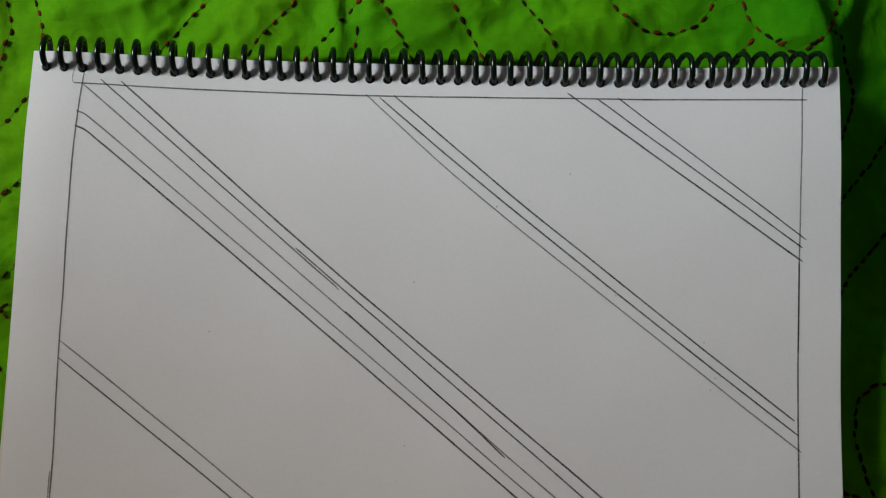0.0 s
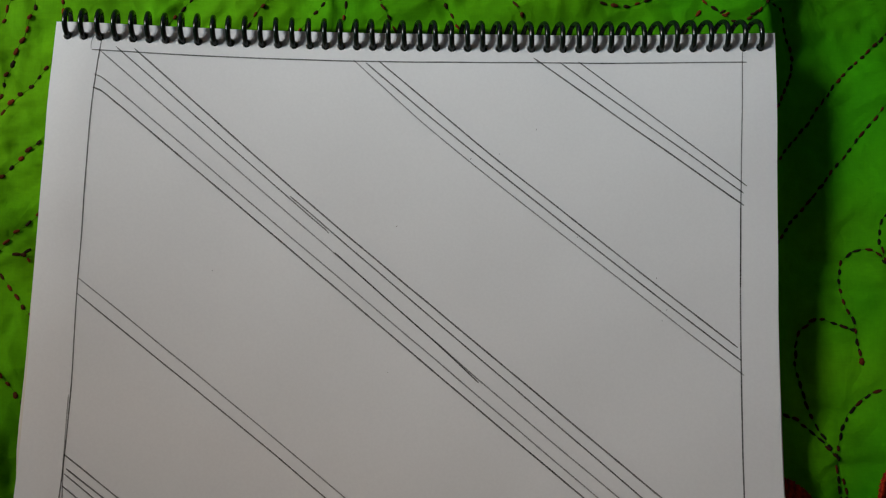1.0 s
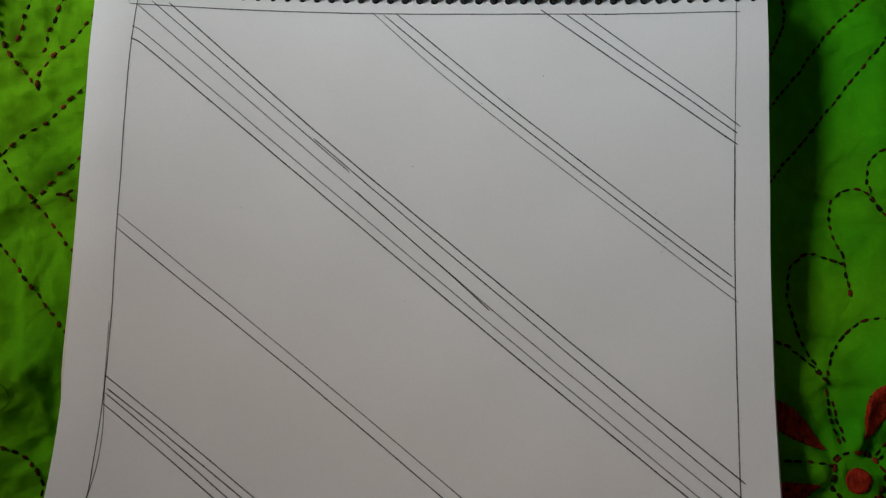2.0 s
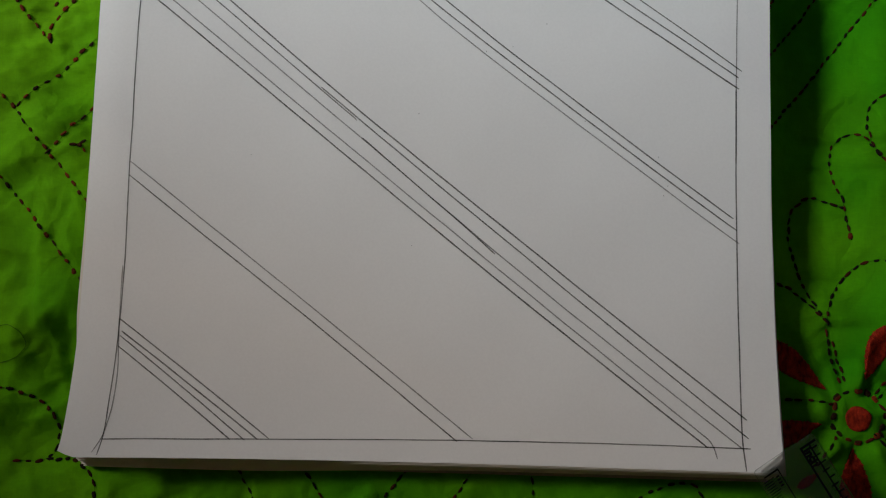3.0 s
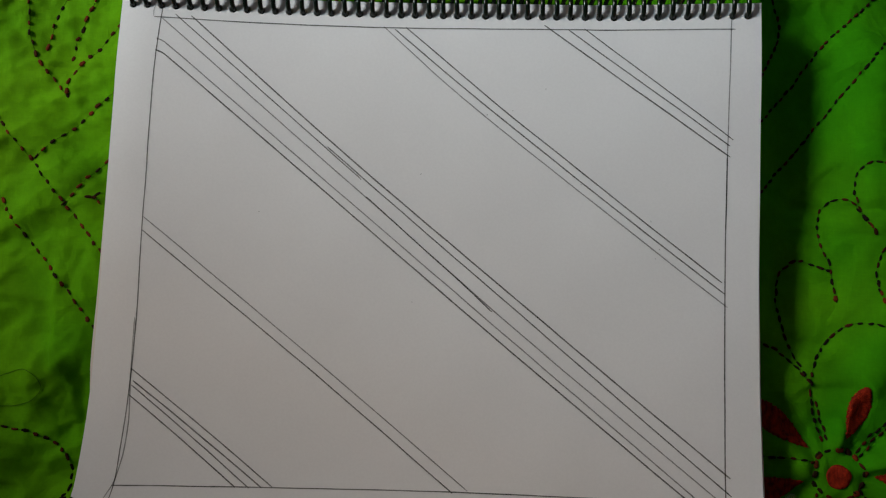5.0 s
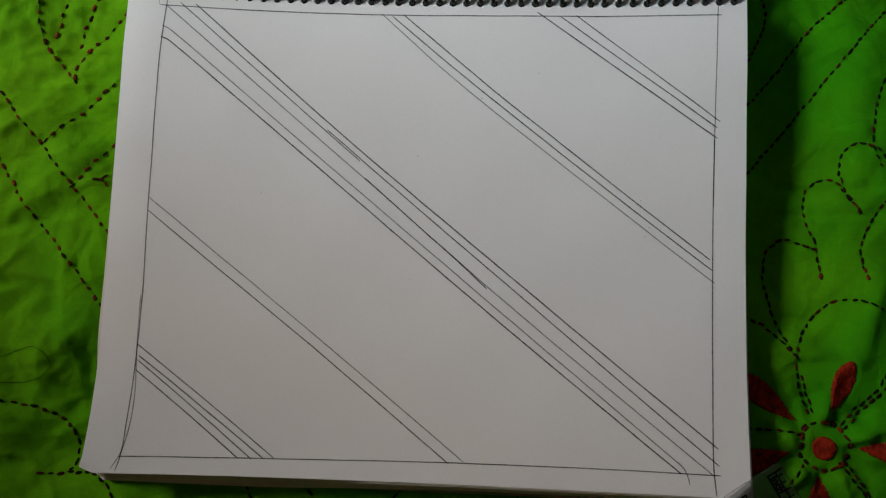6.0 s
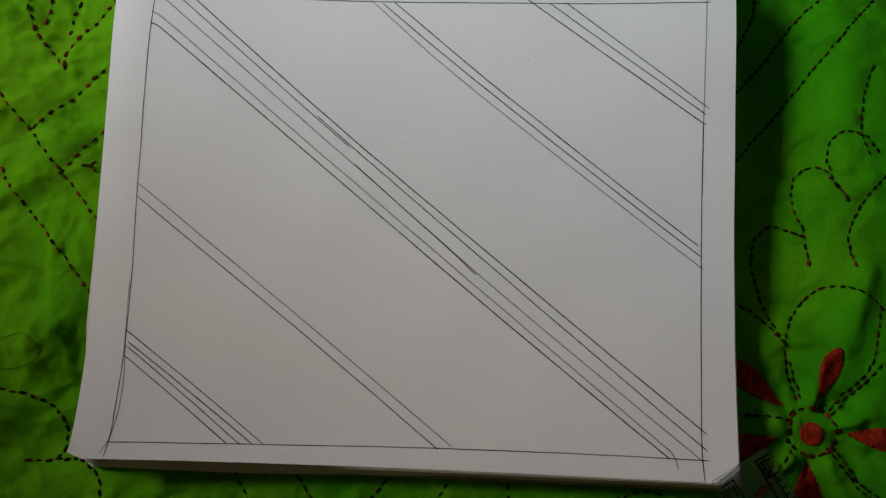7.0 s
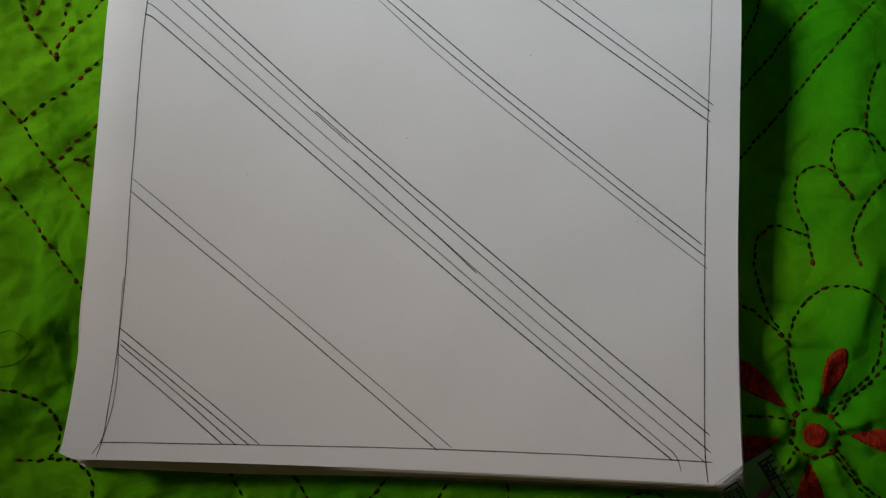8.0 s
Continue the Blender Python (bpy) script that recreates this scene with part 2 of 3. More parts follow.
# embroidered lines, in millimetres
WEST = (
    [(-190, 108), (-188.2, 93.1), (-184.4, 82.2), (-176.6, 72.3), (-169, 64)],
    [(-164.3, 128.3), (-170.6, 115.5), (-177.3, 101.9), (-180.5, 87.3)],
    [(-159.8, 134.7), (-157.3, 120.3), (-160.6, 108.5), (-167.1, 92.7), (-168.9, 82.2)],
    [(-151.4, 135.4), (-146.4, 125.4), (-144.9, 117.9)],
    [(-140.8, 105.8), (-149.2, 96.1), (-158.5, 85.3), (-168.8, 72.5), (-169.1, 66)],
    [(-138.8, 72.9), (-149.3, 64.2), (-160.1, 54.1), (-179.9, 34.9)],
    [(-140.8, 40.9), (-150.1, 32.1), (-164.7, 13.6)],
    [(-212, 68), (-186.8, 38.5), (-164.7, 13.6), (-141.8, -15)],
    [(-211.4, 38.8), (-184.5, 0.9), (-165.1, -20.2), (-141.8, -49)],
)
NORTH = (
    [(-75.6, 141.4), (-91.6, 126.7), (-103.8, 108.9)],
    [(-42.1, 142.2), (-58.1, 126.1), (-70.9, 109.8)],
    [(-22.1, 140.2), (-34.6, 125.2), (-47, 112)],
    [(-27.8, 121.6), (-29.9, 111.9)],
    [(-25.1, 142.2), (-13.8, 123.2), (-6, 107.9)],
    [(-0, 142.3), (11, 124.7), (20, 109.9)],
    [(27, 141.7), (36, 128.8), (47.9, 109.8)],
    [(58.1, 144.2), (68.8, 127.5), (75.9, 123.8), (85.2, 123.2), (95.2, 127.3), (103.9, 141.8)],
    [(109.7, 143.7), (114.5, 127.5), (121.2, 122.2), (130.1, 117.2), (137.2, 120.4), (140.7, 124.9)],
    [(151.1, 148), (145.6, 132.4), (140.7, 124.9)],
    [(114, 121), (106.9, 109.9)],
)
EAST = (
    [(141.1, 124.7), (149.2, 125.1), (153.6, 115.4), (155.5, 104.9), (152.1, 94.4), (143, 78)],
    [(215.1, 138), (191.8, 114.8), (173.4, 96.4), (161.3, 79.2), (139.9, 54.9)],
    [(222.8, 120.5), (200.8, 97.7), (184.7, 77.6), (171.6, 59.9), (139.9, 22.9)],
    [(209.9, 35.9), (203.8, 42.9), (194.8, 44.9), (189.3, 40.2), (187.5, 33.2), (190.6, 21.2), (195.3, 13.1)],
    [(191.3, 19.1), (186.7, 26.3), (179.3, 27.6), (172.8, 20.8), (171.7, 8.6), (175.7, -1.5), (178.3, -16.7)],
    [(175.8, -4.5), (169.8, -2.5), (161.6, -0.5), (154.4, -6.6), (152.5, -16.7), (154.8, -28.8), (159.7, -43), (164.8, -53)],
    [(139.9, -35), (145.2, -37), (155.7, -43), (164.8, -53)],
    [(212, -38), (198.8, -29), (187.4, -27), (178.2, -30.9), (171.4, -38.9), (165.8, -51), (165.8, -62), (170.6, -76.9)],
    [(167.9, -62), (173, -76)],
    [(212.9, 24), (207, 18), (199, 6), (195.2, -2.9), (195.2, -9.9), (197, -17)],
    [(139.9, -85), (157.9, -85), (165.4, -86.1)],
    [(208, -36), (207, -44), (204.9, -57), (199.8, -67), (189.8, -76), (185.7, -80.9)],
    [(206.8, -62), (201, -69), (192, -77), (186.8, -82.9)],
    [(183.9, -98.9), (190.6, -107.2), (195.2, -113.1), (205.9, -122)],
    [(186.1, -98), (192.4, -106.2), (198.1, -113), (208.9, -120)],
    [(167.1, -100), (164.1, -104), (159.8, -109.9)],
    [(208.8, 74.9), (204.4, 63.6), (202.5, 52.7), (202.9, 41.9), (206.1, 35.1)],
)
SOUTH_LINES = (
    [(-84.9, -109.9), (-76.9, -118.9), (-66.5, -134.5)],
    [(-55.9, -109.9), (-48, -120), (-36.3, -136.5)],
    [(-1, -109.9), (-8, -119), (-20.1, -135.2)],
    [(26, -109.9), (20, -118), (7.9, -135.5)],
    [(44, -109.9), (45, -120.1), (47, -135)],
    [(82.1, -132.1), (88.1, -126.2), (94, -122.9), (104.8, -119.8), (109.8, -119.9), (117, -132)],
)
SCROLL = (
    [(-205.9, -85), (-193.1, -86.2), (-183.4, -87.5), (-172.3, -90.5), (-159.1, -99.9), (-158.1, -107.4), (-158.2, -114.2), (-162.5, -117.9), (-173.9, -118.7)],
    [(-160.9, -118.1), (-145.1, -118.5), (-138.9, -124.4), (-136.7, -139.8)],
)

SEAMS = {}
for curve in (*WEST, *NORTH, *EAST, *SOUTH_LINES, *SCROLL):
    for p in spline(curve, 2.0):
        SEAMS.setdefault((int(p[0] // 6), int(p[1] // 6)), []).append(p)


def seam_near(x, y):
    """1 on an embroidered line, falling to 0 a few millimetres off it."""
    cx, cy, best = int(x // 6), int(y // 6), 60.0
    for i in (cx - 1, cx, cx + 1):
        for j in (cy - 1, cy, cy + 1):
            for p in SEAMS.get((i, j), ()):
                best = min(best, (p[0] - x) ** 2 + (p[1] - y) ** 2)
    return math.exp(-best / 7.0)


# single creases of the cloth in metres: from, to, height, width on its left and on its right
CREASES_NORTH = (
    (-0.0350, 0.106, -0.0345, 0.150, 2.6, 0.0110, 0.0018), (-0.0230, 0.108, -0.0240, 0.150, 1.0, 0.0025, 0.0040),
    (0.0160, 0.112, 0.0150, 0.150, 0.7, 0.0020, 0.0020), (0.0720, 0.1280, 0.0400, 0.1220, 2.2, 0.0080, 0.0030),
    (0.0200, 0.1330, -0.0120, 0.1320, 2.0, 0.0090, 0.0026), (-0.0880, 0.1400, -0.1180, 0.1330, 1.4, 0.0070, 0.0030),
)
CREASES_SIDES = (
    (0.2050, 0.0240, 0.1580, 0.0235, -1.3, 0.0018, 0.0024), (0.2050, 0.0125, 0.1580, 0.0115, -0.9, 0.0018, 0.0018),
    (0.1750, -0.0375, 0.1560, -0.0335, -0.9, 0.0016, 0.0016), (0.1860, -0.0550, 0.1660, -0.0560, -1.0, 0.0016, 0.0016),
    (-0.1660, -0.0150, -0.1640, -0.0620, 4.6, 0.0160, 0.0035), (-0.1450, -0.0300, -0.2100, -0.0270, 1.2, 0.0022, 0.0040),
)


def creased(x, y, creases):
    """Sum of the creases that pass near (x, y), in millimetres."""
    z = 0.0
    for x0, y0, x1, y1, high, left, right in creases:
        ux, uy = x1 - x0, y1 - y0
        size = math.hypot(ux, uy)
        ux, uy = ux / size, uy / size
        along, off = (x - x0) * ux + (y - y0) * uy, (y - y0) * ux - (x - x0) * uy
        off += 0.0012 * noise.noise(Vector((along * 90, x0 * 900, 0.5)))
        if -0.02 < along < size + 0.02 and abs(off) < 0.04:
            z += high * math.exp(-(off / (left if off > 0 else right)) ** 2) * ease(-0.006, 0.006, along) * ease(size + 0.006, size - 0.006, along)
    return z


def cloth_z(x, y):
    """Height of the bedspread: soft folds, fine puckers, flat under the pad."""
    q = Vector((x, y, 0))
    under = ease(0.156, 0.138, abs(x)) * (ease(0.124, 0.106, y) if y > 0 else ease(0.130, 0.114, -y))
    w = noise.noise_vector(q * 12) * 0.022
    wx, wy = x + w.x, y + w.y
    wave = noise.noise(q * 9) * 2.4 + noise.noise(Vector((wx * 20 + wy * 12, wy * 26, 3.1))) * 2.3
    wave += noise.noise(Vector((wx * 52, wy * 34, 8.2))) * 0.7 + noise.noise(Vector((wx * 70 - wy * 40, wy * 75, 4.4))) * 0.3
    crease = 1 - abs(noise.noise(Vector((wx * 40 + wy * 14, wy * 19, 7.7)))) * 2.2
    crease2 = 1 - abs(noise.noise(Vector((wy * 46 - wx * 18, wx * 20, 1.3)))) * 2.2
    east = ease(0.09, 0.14, x)
    fine = (max(0, crease) ** 3 * 1.0 + max(0, crease2) ** 3 * 0.9) * (1 - 0.55 * east) + noise.noise(q * 95) * 0.40 + noise.noise(q * 200) * 0.12
    crinkle = 1 - abs(noise.noise(Vector((wx * 85 + wy * 30, wy * 62, 2.9)))) * 2.4
    crinkle2 = 1 - abs(noise.noise(Vector((wy * 95 - wx * 35, wx * 60, 6.1)))) * 2.4
    fine += (max(0, crinkle) ** 2 * 0.55 + max(0, crinkle2) ** 2 * 0.5) * (1.0 - 0.6 * east + 0.3 * ease(0.10, 0.12, y))
    # broad flat facets that meet in sharp edges
    bx, by = x + 0.4 * w.x, y + 0.4 * w.y
    facet = abs(noise.noise(Vector((bx * 24 + by * 10, by * 15 - bx * 5, 11.3)))) + abs(noise.noise(Vector((by * 27 - bx * 12, bx * 17, 5.9)))) - 0.42
    small = abs(noise.noise(Vector((bx * 55 + by * 38, by * 44, 9.1)))) + abs(noise.noise(Vector((bx * 40 - by * 52, by * 30 + bx * 20, 3.7)))) - 0.42
    fine += facet * (3.8 - 2.4 * east) + small * (1.5 - 1.2 * east)
    amp = 1.35 - 0.3 * ease(-0.05, 0.05, x)
    dip = -5.5 * ease(0.135, 0.19, x) * ease(-0.03, 0.06, y) - 50.0 * max(0.0, min(x, 0.3) - 0.155)
    dip -= 6.5 * ease(0.138, 0.152, x) * ease(0.200, 0.164, x) * (0.8 + 0.2 * ease(0.018, 0.036, y)) * ease(-0.052, -0.034, y) + 2.0 * ease(0.140, 0.156, x) * ease(0.095, 0.125, y)
    dip -= 240.0 * max(0.0, min(x, 0.26) - 0.163) * ease(0.088, 0.115, y)
    dip *= ease(0.36, 0.24, x) * ease(0.36, 0.20, y)
    # long folds north-east and north-west of the pad
    e, g = x - 0.1385 + 0.35 * (y - 0.124), x - 0.150 - 0.3 * (y - 0.13)
    fold = 6.5 * math.exp(-(e / (0.016 if e < 0 else 0.0055)) ** 2) * ease(0.098, 0.114, y)
    fold += 6.0 * math.exp(-(g / (0.007 if g < 0 else 0.0045)) ** 2) * ease(0.108, 0.135, y)
    fold += 0.8 * math.exp(-((x + 0.203) / 0.011) ** 2) * ease(0.055, 0.085, y)
    h = x - 0.196 - 0.25 * (y + 0.045)
    fold += 3.0 * math.exp(-(h / (0.009 if h < 0 else 0.005)) ** 2) * ease(-0.068, -0.050, y) * ease(-0.005, -0.022, y)
    # hollows beside the pad's south-west corner
    fold -= 6.5 * math.exp(-((x + 0.152) / 0.022) ** 2 - ((y + 0.080) / 0.020) ** 2) + 5.5 * math.exp(-((x + 0.172) / 0.018) ** 2 - ((y + 0.110) / 0.014) ** 2)
    if y > 0.095:
        fold += creased(x, y, CREASES_NORTH)
    elif abs(x) > 0.13:
        fold += creased(x, y, CREASES_SIDES)
    fold -= 6.0 * ease(-0.205, -0.165, x) * ease(-0.060, -0.085, y) * ease(-0.13, -0.15, x)
    # the flower pulls the cloth into spokes
    r, a = math.hypot(x - 0.177, y + 0.092), math.atan2(y + 0.092, x - 0.177)
    spokes = (3.4 * (1.0 - 1.6 * abs(math.sin(2.5 * a - 0.6 + 0.5 * noise.noise(q * 40)))) * ease(0.008, 0.016, r) + 1.7 * noise.noise(q * 150) + 0.8 * math.cos(11 * a + 2 + 3 * noise.noise(q * 60)) * ease(0.008, 0.015, r) - 0.9 * math.exp(-((r - 0.0103) / 0.0022) ** 2)) * ease(0.044, 0.016, r)
    return 0.001 * max(-25.0, 3.6 + (1 - under) * (amp * (wave + fine) + dip + fold + spokes) - 0.45 * seam_near(x * 1000, y * 1000))


def axis(inner_lo, inner_hi, step, lo, hi):
    inner = np.arange(inner_lo, inner_hi + step / 2, step)
    left = inner_lo - np.geomspace(step, inner_lo - lo, 26)[::-1]
    right = inner_hi + np.geomspace(step, hi - inner_hi, 26)
    return np.concatenate([left, inner, right]).tolist()


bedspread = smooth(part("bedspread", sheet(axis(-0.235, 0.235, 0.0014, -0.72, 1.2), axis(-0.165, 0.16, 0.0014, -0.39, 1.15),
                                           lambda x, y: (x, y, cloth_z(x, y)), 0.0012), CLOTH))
tagged(bedspread, "wrinkled bright green cotton bedspread with red hand embroidery", "bedspread")


def lay(p, lift=0.0):
    return Vector((p[0] * 0.001, p[1] * 0.001, cloth_z(p[0] * 0.001, p[1] * 0.001) + lift))


def stitch_mesh(name, mat, length, width, seed):
    """One running stitch: a twisted, slightly flattened bead of thread along x."""
    rng = random.Random(seed)
    pts = [(length * (s - 0.5), 0.00012 * math.sin(3 * s + seed), 0.0) for s in np.linspace(0, 1, 8)]
    bm = tube(pts, lambda s: width * (0.30 + 0.70 * math.sin(math.pi * min(0.94, max(0.06, s))) ** 0.6) * rng.uniform(0.85, 1.12), 8)
    for v in bm.verts:
        v.co.z *= 0.6
    me = bpy.data.meshes.new(name)
    bm.to_mesh(me)
    bm.free()
    me.materials.append(mat)
    me.polygons.foreach_set("use_smooth", [True] * len(me.polygons))
    return me


RED = [stitch_mesh("stitch", THREAD, 0.0025, w, k) for k, w in enumerate((0.00062, 0.00076, 0.00090))]
SLIM = [stitch_mesh("stitch", THREAD, 0.0026, w, k + 11) for k, w in enumerate((0.00058, 0.00068, 0.00080))]
BOLD = [stitch_mesh("stitch", DARK_THREAD, 0.0028, w, k + 21) for k, w in enumerate((0.00066, 0.00078, 0.00088))]
DARK = [stitch_mesh("stitch", DARK_THREAD, 0.0026, w, k + 5) for k, w in enumerate((0.00054, 0.00062, 0.00070))]
sew = random.Random(4)
FAR_STITCHES = []


def stitch(p, ahead, meshes, grow=1.0):
    mesh = sew.choice(meshes)
    s = lay(p, 0.0003)
    rise = (lay(p + ahead * 1.2).z - lay(p - ahead * 1.2).z) / 0.0024
    turn = math.atan2(ahead[1], ahead[0]) + sew.uniform(-0.16, 0.16)
    place = Matrix.LocRotScale(s, Euler((0, -math.atan(rise), turn)), (grow * sew.uniform(0.75, 1.3), grow * sew.uniform(0.8, 1.2), 1))
    if abs(p[1]) > 105 or p[0] > 200:
        FAR_STITCHES.append((mesh, place))
        return
    ob = new("stitch", mesh)
    ob.parent, ob.matrix_basis = bedspread, place


def running_stitch(points, meshes, pitch=5.0, thread=0.00007):
    """A line of running stitches through points in millimetres, with the thin pulled thread between them."""
    line = spline(points, pitch)
    for k, p in enumerate(line):
        ahead = line[min(k + 1, len(line) - 1)] - line[max(k - 1, 0)]
        stitch(p + np.array([sew.uniform(-0.35, 0.35), sew.uniform(-0.35, 0.35)]), ahead / np.hypot(*ahead), meshes)
    part("pulled_thread", tube([lay(p, 0.00005) for p in spline(points, 1.2)], thread, 5), SEAM, bedspread, "dark thread pulled between stitches")


# west of the pad: zigzags and a scroll
for pts in WEST:
    running_stitch(pts, RED, 4.9)
for p, a in (((-154, 17), (1, 0.1)), ((-150.5, 18.5), (0.7, 0.7)), ((-150, 15), (0.6, -0.8)), ((-151.5, 17), (1, 0))):
    stitch(np.array(p, float), np.array(a, float), RED)
for pts in SCROLL:
    running_stitch(pts, BOLD, 4.6)
part("loose_thread", tube([lay(p, 0.0003) for p in spline([(-200, -68), (-187, -63), (-179, -61), (-173, -65), (-172, -69), (-175, -74), (-182, -77), (-196, -78)], 1.5)], 0.00011, 6),
     SEAM, bedspread, "loose dark green thread loop")

# north of the pad
for pts in NORTH:
    running_stitch(pts, SLIM, 4.8)
for p in ((123.5, 121), (125, 120), (135, 119.5), (136.5, 120.5)):
    stitch(np.array(p, float), np.array((0.9, 0.3)), RED, 1.0)

# east of the pad: stems, scrolls and the flower
for pts in EAST:
    running_stitch(pts, DARK, 4.0, 0.00008)
# fat red stitches where the stems end
for pts in (EAST[3], EAST[4], EAST[9], EAST[0]):
    tip, before = np.array(pts[-1], float), np.array(pts[-2], float)
    way = (tip - before) / np.hypot(*(tip - before))
    for back, grow in ((0.0, 1.15), (3.4, 1.0), (7.0, 0.85)):
        stitch(tip - way * back, way, RED, grow)

# south of the pad
for pts in SOUTH_LINES:
    running_stitch(pts, DARK, 4.6)


def petal(base, tip, width):
    """A satin-stitched petal: slanted threads side by side over a low dome, with a toothed rim."""
    base, tip = np.array(base, float), np.array(tip, float)
    along = tip - base
    across = np.array((-along[1], along[0])) / np.hypot(*along)
    rows, cols = int(np.hypot(*along) / 0.22), 11
    bm, grid = bmesh.new(), []
    for r in range(rows + 1):
        s = r / rows
        half = width / 2 * (math.sin(math.pi * min(1, 0.03 + 0.97 * s) ** 1.3) ** 0.70 + 0.03)
        tooth = 0.22 * math.sin(r * 0.9 + 2 * math.sin(r * 0.23)) + sew.uniform(-0.35, 0.35)
        line = []
        for c in range(cols):
            q = 2 * c / (cols - 1) - 1
            p = base + along * (s + 0.05 * abs(q)) + across * q * (half + tooth * abs(q))
            high = 0.00085 * (1 - q * q) ** 0.5 + 0.00011 * math.sin(r * 1.57) + 0.00015
            line.append(bm.verts.new(lay(p, high if abs(q) < 1 else -0.0003)))
        grid.append(line)
    for a, b in zip(grid, grid[1:]):
        for c in range(cols - 1):
            bm.faces.new((a[c], a[c + 1], b[c + 1], b[c]))
    bmesh.ops.recalc_face_normals(bm, faces=bm.faces)
    return smooth(part("petal", bm, SATIN, bedspread, "raised dark red satin-stitched petal"))


for base, tip, width in (((165.3, -80.8), (138.5, -61.5), 11.2), ((179.9, -76.6), (189.0, -55.2), 10.6), ((162, -94.5), (132, -103), 12.0),
                         ((191.5, -91.5), (222, -95), 10.5), ((175.3, -104.0), (175.5, -134), 13.5), ((160, -114), (152, -120), 4)):
    petal(base, tip, width)

# flower centre: a low button of thread, coiled
bm = bmesh.new()
rings = []
for r in range(13):
    s = r / 12
    rings.append([bm.verts.new(lay((176.6 + 5.4 * s * math.cos(a) * (1 + 0.03 * math.sin(5 * a)), -92.2 + 5.2 * s * math.sin(a)),
                                   0.0012 * (1 - s * s) ** 0.5 + 0.00012 * math.sin(r * 3.1 + a) + (0.0002 if r < 12 else -0.0003))) for a in np.linspace(0, 2 * math.pi, 40, endpoint=False)])
for a, b in zip(rings, rings[1:]):
    for k in range(40):
        bm.faces.new((a[k], b[k], b[(k + 1) % 40], a[(k + 1) % 40]))
bmesh.ops.remove_doubles(bm, verts=bm.verts, dist=1e-6)
smooth(part("flower_centre", bm, SATIN, bedspread, "round raised dark red thread button"))
for k in range(16):
    a = 2 * math.pi * k / 16 + sew.uniform(-0.07, 0.07)
    at, way = np.array((177.0 + 10.6 * math.cos(a), -91.3 + 10.2 * math.sin(a))), np.array((-math.sin(a), math.cos(a)))
    stitch(at, way, DARK if k % 4 == 1 else RED, 1.25)
    if k % 3 == 0:
        stitch(at + 0.8 * np.array((math.cos(a), math.sin(a))), way, RED, 1.1)


# the stitches farther off, joined by colour
for name, source, mat, label in (("red_stitches", THREAD, THREAD_ROW, "rows of red running stitches"), ("dark_stitches", DARK_THREAD, DARK_THREAD_ROW, "rows of dark running stitches")):
    bm = bmesh.new()
    for mesh, place in FAR_STITCHES:
        if mesh.materials[0] == source:
            before = len(bm.verts)
            bm.from_mesh(mesh)
            bm.verts.ensure_lookup_table()
            for v in bm.verts[before:]:
                v.co = place @ v.co
    tagged(smooth(part(name, bm, mat, bedspread, label)), kind="stuff")


# ---- the sketch pad ----
HALF, NORTH, SOUTH = 0.1397, 0.108, -0.1119
BEND = (
    (0, 1, 0.75), (0, 2, 3.51), (0, 3, -4.56), (0, 4, 0.26), (1, 0, -2.04),
    (1, 1, 0.07), (1, 2, 1.13), (1, 3, 1.20), (1, 4, -1.35), (2, 0, 7.00),
    (2, 1, 1.87), (2, 2, 0.91), (2, 3, -2.61), (2, 4, 0.53), (3, 0, -1.08),
    (3, 1, -0.41), (3, 2, 1.24), (3, 3, 0.98), (3, 4, -1.17),
)


def page_z(x, y):
    """Height of the curling top page, whose edges and south-west corner lift."""
    a, b = x / HALF, y / 0.108
    z = 12.0 + sum(c * a ** i * b ** j for i, j, c in BEND)
    z += 0.70 * noise.noise(Vector((x * 20, y * 26, 5))) + 0.12 * noise.noise(Vector((x * 60, y * 60, 2)))
    z -= 1.3 * (0.3 + 0.7 * ease(-0.05, 0.04, y)) * (max(0.0, -x - 0.1225) / 0.0172) ** 2
    z -= 0.5 * math.exp(-((x + 0.121) ** 2 + (y - 0.024) ** 2) / 0.00010)
    return 0.001 * (z - 2.19 * max(0.0, -0.7 * a - b - 0.7) ** 2)


def span(lo, hi, n):
    return np.linspace(lo, hi, n).tolist()


pad = tagged(new("sketch_pad"), "open spiral-bound sketch pad with a pencil-ruled white page", "sketch pad")
PITCH, FIRST, HOLE, HOLE_R = 0.006253, -0.1346, 0.1023, 0.0017


